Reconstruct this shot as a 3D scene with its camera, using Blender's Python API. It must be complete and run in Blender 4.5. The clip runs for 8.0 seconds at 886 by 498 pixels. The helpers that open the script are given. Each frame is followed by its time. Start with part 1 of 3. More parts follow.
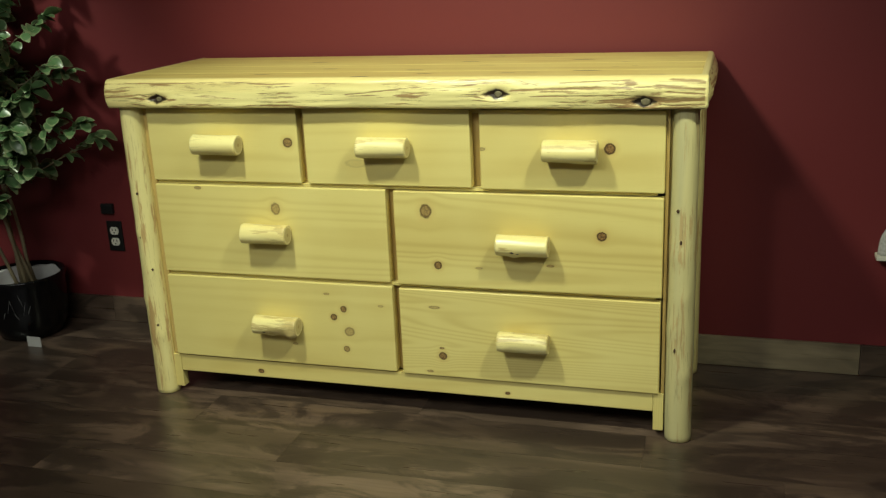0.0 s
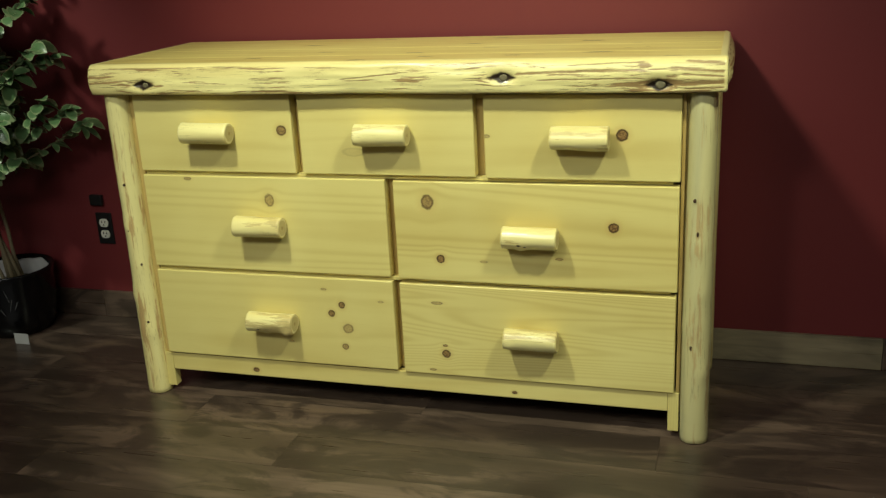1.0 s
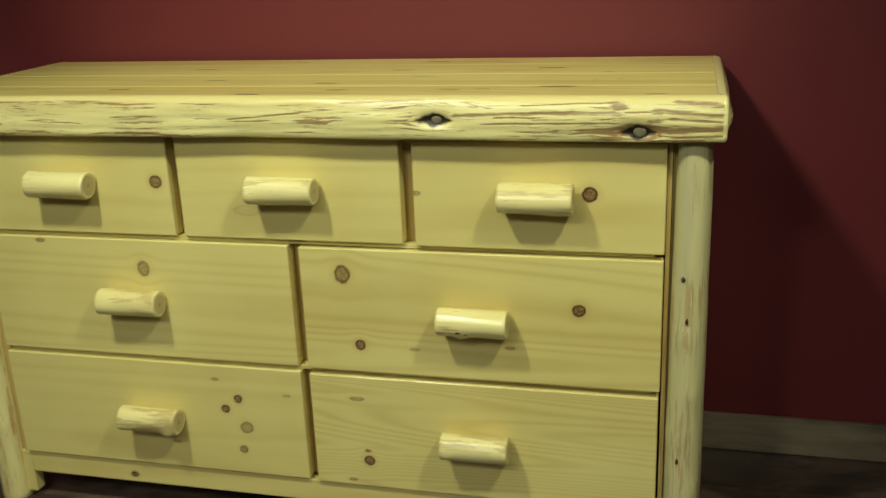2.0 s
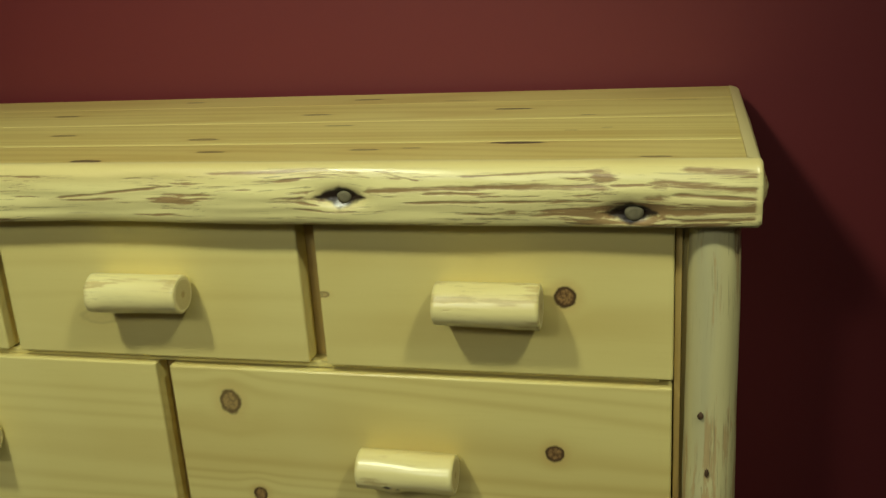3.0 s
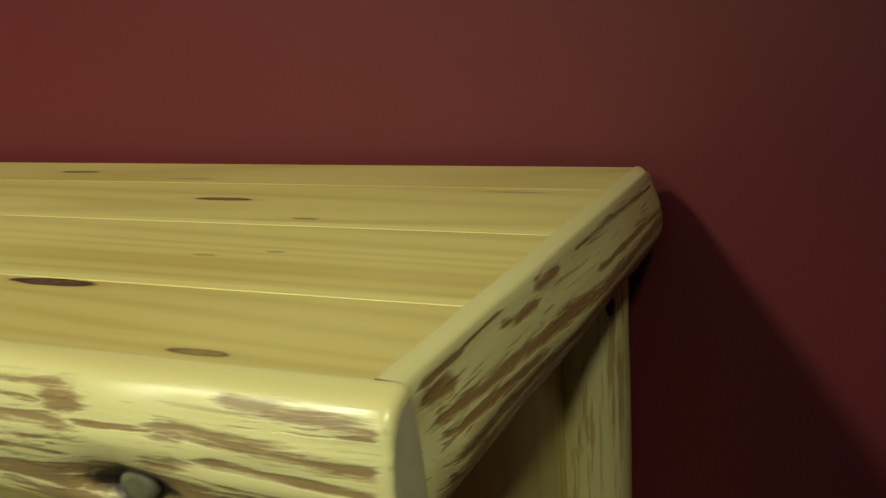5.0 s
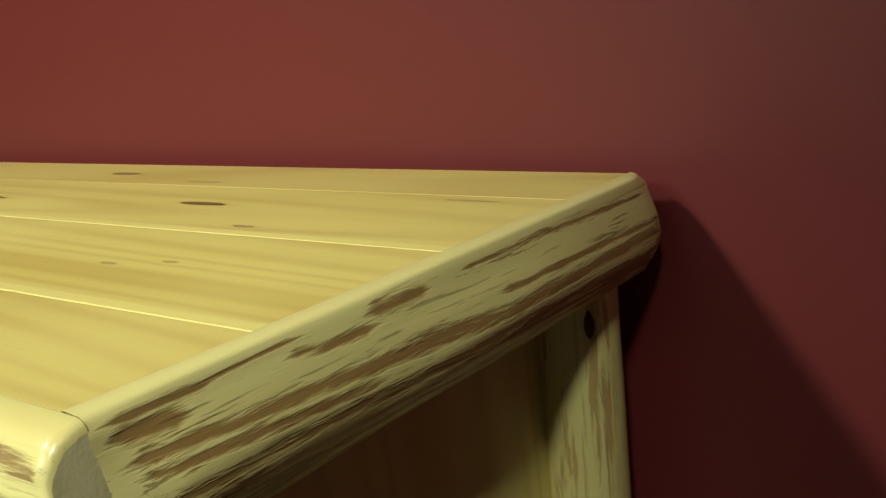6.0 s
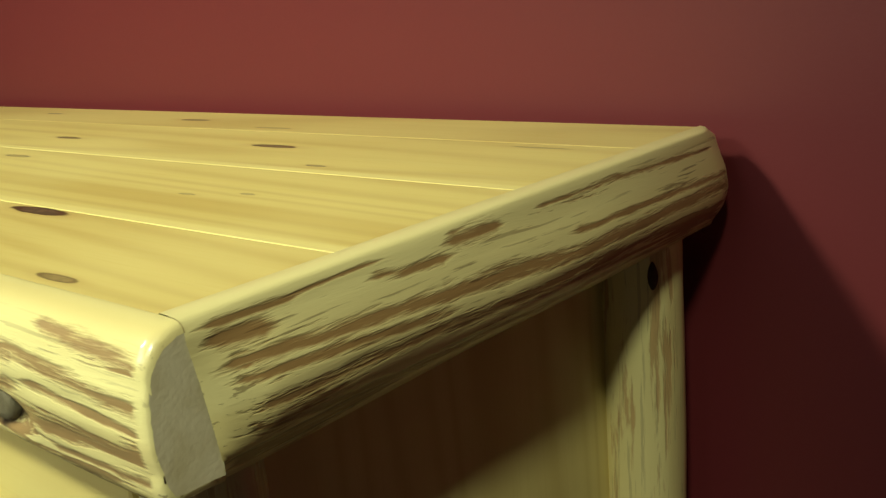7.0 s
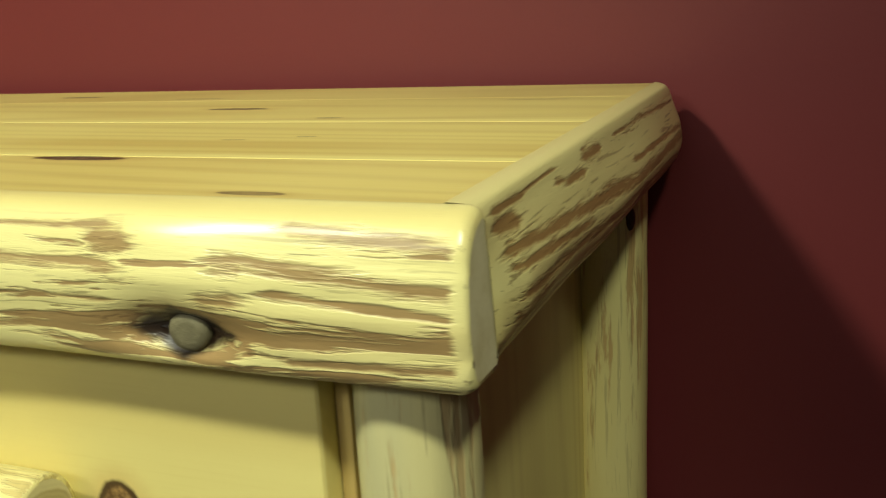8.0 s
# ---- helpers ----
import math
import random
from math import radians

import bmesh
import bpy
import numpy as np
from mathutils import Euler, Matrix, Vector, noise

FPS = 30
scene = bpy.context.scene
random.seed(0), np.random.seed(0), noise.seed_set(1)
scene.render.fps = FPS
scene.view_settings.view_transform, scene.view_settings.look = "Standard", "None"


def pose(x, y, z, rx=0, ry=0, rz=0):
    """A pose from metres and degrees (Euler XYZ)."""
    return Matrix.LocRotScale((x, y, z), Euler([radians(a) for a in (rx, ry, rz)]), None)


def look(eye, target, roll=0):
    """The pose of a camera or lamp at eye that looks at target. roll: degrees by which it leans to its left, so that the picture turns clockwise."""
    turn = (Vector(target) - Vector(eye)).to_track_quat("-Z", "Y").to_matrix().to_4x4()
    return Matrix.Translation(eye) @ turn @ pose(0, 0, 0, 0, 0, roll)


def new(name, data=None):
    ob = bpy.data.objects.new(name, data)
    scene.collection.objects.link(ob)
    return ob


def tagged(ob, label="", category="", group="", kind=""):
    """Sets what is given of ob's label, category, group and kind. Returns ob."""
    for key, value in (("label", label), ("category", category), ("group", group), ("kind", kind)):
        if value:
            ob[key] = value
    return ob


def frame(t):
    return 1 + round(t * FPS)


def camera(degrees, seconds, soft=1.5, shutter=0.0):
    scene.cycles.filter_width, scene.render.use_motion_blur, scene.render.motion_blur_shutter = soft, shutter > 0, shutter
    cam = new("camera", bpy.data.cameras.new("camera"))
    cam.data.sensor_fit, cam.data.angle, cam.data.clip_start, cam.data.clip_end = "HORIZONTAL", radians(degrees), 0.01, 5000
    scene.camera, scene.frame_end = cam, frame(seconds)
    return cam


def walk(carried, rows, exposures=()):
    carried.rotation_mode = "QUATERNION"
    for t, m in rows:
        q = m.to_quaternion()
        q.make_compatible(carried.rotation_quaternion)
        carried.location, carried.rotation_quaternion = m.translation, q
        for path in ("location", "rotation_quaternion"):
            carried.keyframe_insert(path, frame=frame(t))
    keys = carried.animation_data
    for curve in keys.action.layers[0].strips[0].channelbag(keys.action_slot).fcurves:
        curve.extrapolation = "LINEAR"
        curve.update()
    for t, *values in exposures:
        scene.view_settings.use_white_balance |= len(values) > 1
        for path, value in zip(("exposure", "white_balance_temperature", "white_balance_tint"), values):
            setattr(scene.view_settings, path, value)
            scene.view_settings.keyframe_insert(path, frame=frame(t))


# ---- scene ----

# Camera and its path
cam = camera(49.0, 8.0, soft=1.3, shutter=0.25)
PATH = [
    (0, (0.846, -2.28, 1.21), (0.281, -0.452, 0.625), -2.6),
    (0.5, (0.843, -2.266, 1.2), (0.271, -0.443, 0.61), -2.4),
    (1, (0.807, -2.159, 1.191), (0.24, -0.342, 0.577), -3.0),
    (1.2, (0.769, -2.06, 1.188), (0.205, -0.247, 0.56), -3.0),
    (2.3, (0.7241, -1.4779, 1.1936), (0.2612, 0.3666, 0.5740), -2.35),
    (2.5, (0.745, -1.374, 1.202), (0.257, 0.463, 0.581), -1.9),
    (3, (0.7, -1.104, 1.178), (0.226, 0.738, 0.558), -3.7),
    (3.2, (0.6878, -1.0053, 1.1784), (0.2566, 0.8592, 0.5972), -3.6),
    (3.5, (0.71, -0.874, 1.158), (0.375, 1.009, 0.576), -5.4),
    (3.8, (0.7743, -0.7549, 1.1386), (0.3844, 1.1035, 0.5108), -3.27),
    (4, (0.835, -0.674, 1.129), (0.325, 1.153, 0.493), -2.5),
    (4.2, (0.8852, -0.6029, 1.1304), (0.2787, 1.1864, 0.4741), -2.39),
    (4.5, (0.923, -0.5, 1.103), (0.196, 1.246, 0.452), -3.1),
    (4.7, (0.9222, -0.4164, 1.0806), (0.1660, 1.3414, 0.4991), -1.5),
    (5, (0.956, -0.347, 1.075), (0.157, 1.416, 0.573), -3.9),
    (5.2, (0.99, -0.304, 1.068), (0.164, 1.447, 0.566), -4.4),
    (6.3, (1.124, -0.19, 1.053), (-0.176, 1.253, 0.574), -6.3),
    (6.5, (1.12, -0.19, 1.048), (-0.193, 1.236, 0.556), -6.3),
    (6.8, (1.1123, -0.2147, 1.0444), (-0.1616, 1.2393, 0.5316), -5.23),
    (7, (1.105, -0.221, 1.04), (-0.165, 1.235, 0.525), -4.7),
    (7.5, (1.039, -0.286, 1.014), (-0.049, 1.319, 0.526), -5.1),
    (7.7, (0.9907, -0.3253, 1.0104), (0.0503, 1.3596, 0.4843), -3.4),
    (8, (0.916, -0.372, 1.004), (0.177, 1.417, 0.5), -3.1),
]
EXPOSURES = [(0.0, 0.32), (1.2, 0.30), (2.5, -0.24), (3.5, -0.36), (5.2, -0.36), (6.3, 0.46), (7.0, 0.46), (8.0, 0.34)]
walk(cam, [(t, look(e, g, r)) for t, e, g, r in PATH], EXPOSURES)

# World and lamps: a shop's track of spot lamps, and an unseen soft fill far behind for the shop's other lights
world = bpy.data.worlds.new("world")
scene.world = world
world.use_nodes = True
world.node_tree.nodes["Background"].inputs[0].default_value = (0.5, 0.47, 0.4, 1)
world.node_tree.nodes["Background"].inputs[1].default_value = 0.01


def spot(eye, target, watts, colour, cone=95, radius=0.10):
    data = bpy.data.lights.new("spot_lamp", "SPOT")
    data.energy, data.color, data.spot_size, data.spot_blend = watts, colour, radians(cone), 0.8
    data.shadow_soft_size = radius
    ob = new("spot_lamp", data)
    ob.matrix_world = look(eye, target)
    return ob


WARM = (0.955, 1.0, 0.71)
spot((-0.34, -1.15, 2.45), (0.10, 0.12, 0.68), 104, WARM, 66, 0.10)
# Frontal fill spot, added to lighten the shadow under the tabletop's edge
spot((-0.34, -2.75, 2.45), (0.00, 0.10, 0.66), 50, WARM, 48, 0.14)
spot((1.50, -1.15, 2.45), (0.30, 0.02, 0.66), 94, WARM, 40, 0.10)
spot((-1.90, -0.85, 2.45), (-1.58, 0.25, 0.95), 85, (0.92, 1.0, 0.80), 38, 0.07)
# Broad fill panel, added unseen in place of the shop's ceiling lights
shop = bpy.data.lights.new("shop_fill_light", "AREA")
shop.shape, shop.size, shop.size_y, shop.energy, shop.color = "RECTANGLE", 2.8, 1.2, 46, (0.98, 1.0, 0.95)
new("shop_fill_light", shop).matrix_world = look((0.0, -3.3, 2.70), (0.0, -3.3, 0))


# ---- node helpers ----
class Nodes:
    """A small builder of node materials."""

    def __init__(self, name):
        self.mat = bpy.data.materials.new(name)
        self.mat.use_nodes = True
        self.t = self.mat.node_tree
        self.bsdf = self.t.nodes["Principled BSDF"]
        tc = self.t.nodes.new("ShaderNodeTexCoord")
        self.obj = tc.outputs["Object"]

    def put(self, sock, value):
        if isinstance(value, bpy.types.NodeSocket):
            self.t.links.new(value, sock)
        elif isinstance(value, (tuple, list)) and len(value) == 3 and sock.type == "RGBA":
            sock.default_value = (*value, 1)
        else:
            sock.default_value = value

    def m(self, op, a, b=0.0, c=0.0):
        n = self.t.nodes.new("ShaderNodeMath")
        n.operation = op
        for s, v in zip(n.inputs, (a, b, c)):
            self.put(s, v)
        return n.outputs[0]

    def clampmap(self, v, a, b, lo=0.0, hi=1.0, smooth=True):
        n = self.t.nodes.new("ShaderNodeMapRange")
        n.interpolation_type = "SMOOTHSTEP" if smooth else "LINEAR"
        for s, x in zip(n.inputs, (v, a, b, lo, hi)):
            self.put(s, x)
        return n.outputs[0]

    def split(self, v):
        n = self.t.nodes.new("ShaderNodeSeparateXYZ")
        self.put(n.inputs[0], v)
        return n.outputs[0], n.outputs[1], n.outputs[2]

    def join(self, x, y, z):
        n = self.t.nodes.new("ShaderNodeCombineXYZ")
        for s, v in zip(n.inputs, (x, y, z)):
            self.put(s, v)
        return n.outputs[0]

    def mapped(self, v, scale=(1, 1, 1), shift=(0, 0, 0)):
        n = self.t.nodes.new("ShaderNodeMapping")
        self.put(n.inputs[0], v)
        n.inputs[1].default_value, n.inputs[3].default_value = shift, scale
        return n.outputs[0]

    def noise(self, v, scale, detail=3.0, rough=0.55, distort=0.0):
        n = self.t.nodes.new("ShaderNodeTexNoise")
        self.put(n.inputs["Vector"], v)
        n.inputs["Scale"].default_value, n.inputs["Detail"].default_value = scale, detail
        n.inputs["Roughness"].default_value, n.inputs["Distortion"].default_value = rough, distort
        return n.outputs[0]

    def mix(self, f, a, b, how="MIX"):
        n = self.t.nodes.new("ShaderNodeMix")
        n.data_type, n.blend_type = "RGBA", how
        self.put(n.inputs[0], f), self.put(n.inputs[6], a), self.put(n.inputs[7], b)
        return n.outputs[2]

    def rand(self):
        return self.t.nodes.new("ShaderNodeObjectInfo").outputs["Random"]

    def bump(self, h, strength=0.3, distance=0.002):
        n = self.t.nodes.new("ShaderNodeBump")
        n.inputs["Strength"].default_value, n.inputs["Distance"].default_value = strength, distance
        self.put(n.inputs["Height"], h)
        self.put(self.bsdf.inputs["Normal"], n.outputs[0])

    def done(self, colour, rough=0.5, spec=0.5, coat=0.0):
        self.put(self.bsdf.inputs["Base Color"], colour)
        self.put(self.bsdf.inputs["Roughness"], rough)
        self.bsdf.inputs["Specular IOR Level"].default_value = spec
        self.bsdf.inputs["Coat Weight"].default_value = coat
        self.bsdf.inputs["Coat Roughness"].default_value = 0.25
        return self.mat


STRETCH = {"x": (0.05, 1, 1), "y": (1, 0.05, 1), "z": (1, 1, 0.05)}
PINE, PINE_DARK, PINE_PALE = (0.72, 0.62, 0.235), (0.55, 0.42, 0.13), (0.82, 0.74, 0.32)


def pine(name, axis="x", plane="xz", knots=(), seed=0.0, rings=34, contrast=0.35, tone=1.0, pale_edge=None, heart_tones=((0.12, 0.062, 0.024), (0.33, 0.20, 0.075))):
    """Lacquered pine, the grain along axis; knots (u, v, radius, stretch, depth of colour) in the given plane bend the grain round them."""
    n = Nodes(name)
    hue = tone if isinstance(tone, tuple) else (tone, tone, tone)
    light, deep, pale = (tuple(c * h for c, h in zip(col, hue)) for col in (PINE, PINE_DARK, PINE_PALE))
    x, y, z = n.split(n.obj)
    axes = {"x": x, "y": y, "z": z}
    u, v = axes[plane[0]], axes[plane[1]]
    warp, ring, core, halo = 0.0, 0.0, 0.0, 0.0
    wob = n.m("MULTIPLY", n.m("SUBTRACT", n.noise(n.obj, 80, 2), 0.5), 0.5)
    for ku, kv, r, stretch, depth in knots:
        du = n.m("DIVIDE", n.m("SUBTRACT", u, ku), r * stretch)
        dv = n.m("DIVIDE", n.m("SUBTRACT", v, kv), r)
        d2 = n.m("ADD", n.m("MULTIPLY", du, du), n.m("MULTIPLY", dv, dv))
        d = n.m("ADD", n.m("SQRT", d2), wob)
        push = n.m("EXPONENT", n.m("MULTIPLY", d2, -0.16))
        warp = n.m("ADD", warp, n.m("MULTIPLY", n.m("MULTIPLY", dv, r * 0.75), push))
        rim = n.m("MULTIPLY", n.clampmap(d, 0.62, 0.95), n.clampmap(d, 1.25, 0.98))
        ring = n.m("MAXIMUM", ring, n.m("MULTIPLY", rim, depth))
        core = n.m("MAXIMUM", core, n.m("MULTIPLY", n.clampmap(d, 1.1, 0.85), depth))
        halo = n.m("MAXIMUM", halo, n.m("MULTIPLY", n.clampmap(d, 2.4, 0.8), 0.35 * depth))
    bent = n.m("SUBTRACT", v, warp)
    parts_ = dict(axes)
    parts_[plane[1]] = bent
    p = n.mapped(n.join(parts_["x"], parts_["y"], parts_["z"]), STRETCH[axis], (seed * 1.7, seed * 2.3, seed))
    field = n.noise(p, 4.5, 1.5, 0.4, 0.3)
    waves = n.m("MULTIPLY_ADD", n.m("SINE", n.m("MULTIPLY", field, rings * 6.28)), 0.5, 0.5)
    waves = n.m("POWER", waves, 2.2)
    broad = n.noise(p, 9.0, 3, 0.6)
    fibre = n.noise(n.mapped(n.obj, tuple(0.03 if s < 1 else 1 for s in STRETCH[axis])), 420, 2, 0.6)
    blotch = n.noise(n.obj, 3.1, 2)
    grain = n.m("ADD", n.m("MULTIPLY", waves, 0.6), n.m("MULTIPLY", n.clampmap(broad, 0.42, 0.72), 0.55))
    base = n.mix(n.m("MULTIPLY", grain, min(1.0, contrast * 1.5)), light, deep)
    base = n.mix(n.m("MULTIPLY", n.clampmap(fibre, 0.5, 0.8), 0.18), base, deep)
    base = n.mix(n.m("MULTIPLY", n.clampmap(blotch, 0.4, 0.7), 0.30), base, pale)
    if pale_edge is not None:
        edge = n.m("ABSOLUTE", n.m("SUBTRACT", n.m("ADD", v, n.m("MULTIPLY", n.m("SUBTRACT", blotch, 0.5), 0.006)), pale_edge))
        base = n.mix(n.clampmap(edge, 0.010, 0.005, 0.0, 0.75), base, pale)
    if knots:
        rings_in = n.noise(n.mapped(n.obj, (1, 1, 1)), 190, 2)
        heart = n.mix(n.clampmap(rings_in, 0.35, 0.65), *heart_tones)
        base = n.mix(halo, base, (0.50, 0.29, 0.09))
        base = n.mix(core, base, heart)
        base = n.mix(n.m("MULTIPLY", ring, 0.95), base, (0.055, 0.028, 0.012))
    n.bump(n.m("ADD", n.m("MULTIPLY", waves, 0.3), fibre), 0.12, 0.0006)
    return n.done(base, n.m("MULTIPLY_ADD", fibre, 0.12, 0.30), 0.45, 0.15)


def peeled(name, axis="x", seed=0.0, amount=0.5, band=38.0, eyes=(), bare=None, along=3.2, crest=None, fine=0.8, brown=(0.21, 0.125, 0.05), bands=(), tip=None, wood_tones=((0.84, 0.76, 0.36), (0.72, 0.60, 0.24))):
    """A peeled log: pale wood with brown strips of inner bark left along the grain; eyes: dark hollows (position along, z, length, height);
    bands: single strips of bark (from, its z, to, its z, half width)."""
    n = Nodes(name)
    x, y, z = n.split(n.obj)
    run = {"x": x, "y": y, "z": z}[axis]
    k = along / band
    st = {"x": (k, 1, 1), "y": (1, k, 1), "z": (1, 1, k)}[axis]
    bend = n.m("MULTIPLY", n.m("SUBTRACT", n.noise(n.mapped(n.obj, (1, 1, 1), (seed, 0, 0)), 6, 2), 0.5), 0.012)
    lift = 0.0
    dark, glow = 0.0, 0.0
    wob = n.m("MULTIPLY", n.m("SUBTRACT", n.noise(n.obj, 70, 2), 0.5), 0.55)
    for s0, z0, length, height in eyes:
        du = n.m("DIVIDE", n.m("SUBTRACT", run, s0), length)
        dv = n.m("DIVIDE", n.m("SUBTRACT", z, z0), height)
        d2 = n.m("ADD", n.m("MULTIPLY", du, du), n.m("MULTIPLY", dv, dv))
        lift = n.m("ADD", lift, n.m("MULTIPLY", n.m("MULTIPLY", dv, height * 0.6), n.m("EXPONENT", n.m("MULTIPLY", d2, -0.35))))
        eye = n.m("ADD", n.m("ADD", n.m("ABSOLUTE", du), n.m("ABSOLUTE", dv)), wob)
        dark = n.m("MAXIMUM", dark, n.clampmap(eye, 1.15, 0.75))
        glow = n.m("MAXIMUM", glow, n.clampmap(eye, 1.7, 0.9))
    zz = n.m("SUBTRACT", n.m("ADD", z, bend), lift) if axis != "z" else z
    base_v = n.join(n.m("ADD", x, bend) if axis == "z" else x, y, zz)
    p = n.mapped(base_v, st, (seed * 1.3, seed * 0.7, seed * 2.1))
    strips = n.noise(p, band, 2.5, 0.62)
    ragged = n.noise(n.mapped(base_v, tuple(0.10 if s < 1 else 1 for s in st), (seed, seed, 0)), 260, 3, 0.7)
    patchy = n.noise(n.mapped(n.obj, (1, 1, 1), (seed * 3, 0, seed)), 5.5, 2)
    level = n.m("ADD", n.m("ADD", strips, n.m("MULTIPLY", n.m("SUBTRACT", ragged, 0.5), 0.42)), n.m("MULTIPLY", n.m("SUBTRACT", patchy, 0.5), 0.5))
    cut = 0.66 - 0.26 * amount
    mask = n.clampmap(level, cut - 0.01, cut + 0.07)
    if bare is not None:
        mask = n.m("MULTIPLY", mask, n.clampmap(n.m("ADD", run, n.m("MULTIPLY", n.m("SUBTRACT", strips, 0.5), 0.06)), bare[0], bare[1]))
    if crest is not None:
        mask = n.m("MULTIPLY", mask, n.clampmap(n.m("ADD", z, n.m("MULTIPLY", n.m("SUBTRACT", patchy, 0.5), 0.012)), crest, crest - 0.005))
    frayed = n.m("ADD", n.m("MULTIPLY", n.m("SUBTRACT", ragged, 0.5), 2.6), n.m("MULTIPLY", n.m("SUBTRACT", strips, 0.5), 2.4))
    for s0, z0, s1, z1, half in bands:
        share = n.clampmap(run, s0, s1, z0, z1, False)
        off = n.m("DIVIDE", n.m("ABSOLUTE", n.m("SUBTRACT", n.m("ADD", z, n.m("MULTIPLY", bend, 0.4)), share)), half)
        past = n.m("MAXIMUM", n.m("MAXIMUM", n.m("SUBTRACT", s0, run), n.m("SUBTRACT", run, s1)), 0.0)
        inside = n.m("ADD", n.m("ADD", off, n.m("MULTIPLY", past, 90.0)), frayed)
        mask = n.m("MAXIMUM", mask, n.clampmap(inside, 1.12, 0.05))
    if tip is not None:
        mask = n.m("MULTIPLY", mask, n.clampmap(n.m("ADD", run, n.m("MULTIPLY", n.m("SUBTRACT", ragged, 0.5), 0.008)), tip, tip - 0.004))
    tint = n.noise(p, 14, 3)
    wood = n.mix(n.clampmap(tint, 0.35, 0.7), *wood_tones)
    strip = n.mix(ragged, brown, tuple(min(1, c * 2.0) for c in brown))
    base = n.mix(n.m("MULTIPLY", mask, 0.9), wood, strip)
    scratch = n.noise(n.mapped(base_v, tuple(0.035 if c < 1 else 1 for c in st), (seed * 2, 0, seed)), 330, 3, 0.65)
    thin = n.m("MULTIPLY", n.clampmap(scratch, 0.585, 0.64), n.clampmap(patchy, 0.38, 0.58, 0.15, 0.8))
    if crest is not None:
        thin = n.m("MULTIPLY", thin, n.clampmap(z, crest + 0.004, crest - 0.004))
    base = n.mix(n.m("MULTIPLY", thin, fine), base, tuple(c * 0.6 for c in brown))
    if eyes:
        base = n.mix(n.m("MULTIPLY", glow, 0.18), base, (0.42, 0.22, 0.08))
        base = n.mix(dark, base, (0.025, 0.014, 0.008))
    n.bump(n.m("SUBTRACT", n.m("MULTIPLY", ragged, 0.35), mask), 0.45, 0.0016)
    return n.done(base, n.m("MULTIPLY_ADD", mask, 0.15, 0.30), 0.5, 0.4)


def end_grain(name, grey=0.0):
    n = Nodes(name)
    r = n.noise(n.obj, 55, 3)
    f = n.noise(n.obj, 400, 2)
    base = n.mix(n.clampmap(r, 0.35, 0.7), (0.80 - 0.02 * grey, 0.73 - 0.02 * grey, 0.42 + 0.05 * grey), (0.66, 0.58, 0.34))
    base = n.mix(n.m("MULTIPLY", f, 0.18), base, (0.34, 0.25, 0.12))
    n.bump(f, 0.2, 0.001)
    return n.done(base, 0.55, 0.35)


def ring_end(name):
    """The sawn end of a small log: pale rim, rings, darker middle; the log's axis is x."""
    n = Nodes(name)
    x, y, z = n.split(n.obj)
    w = n.m("MULTIPLY", n.m("SUBTRACT", n.noise(n.obj, 70, 2), 0.5), 0.006)
    d = n.m("ADD", n.m("SQRT", n.m("ADD", n.m("MULTIPLY", y, y), n.m("MULTIPLY", z, z))), w)
    lines = n.m("MULTIPLY_ADD", n.m("SINE", n.m("MULTIPLY", d, 1700.0)), 0.5, 0.5)
    base = n.mix(n.m("MULTIPLY", lines, 0.22), (0.62, 0.53, 0.27), (0.40, 0.30, 0.12))
    base = n.mix(n.clampmap(d, 0.0185, 0.0215), base, (0.80, 0.72, 0.42))
    base = n.mix(n.clampmap(d, 0.006, 0.002), base, (0.45, 0.33, 0.14))
    n.bump(lines, 0.15, 0.0006)
    return n.done(base, 0.5, 0.4)


def red_paint():
    n = Nodes("red_paint")
    big = n.noise(n.obj, 1.3, 3)
    fine = n.noise(n.obj, 260, 3, 0.6)
    roller = n.noise(n.obj, 40, 2)
    base = n.mix(big, (0.150, 0.0215, 0.0255), (0.178, 0.0285, 0.031))
    base = n.mix(n.m("MULTIPLY", fine, 0.15), base, (0.12, 0.018, 0.02))
    n.bump(n.m("ADD", fine, n.m("MULTIPLY", roller, 0.6)), 0.12, 0.001)
    return n.done(base, 0.48, 0.4)


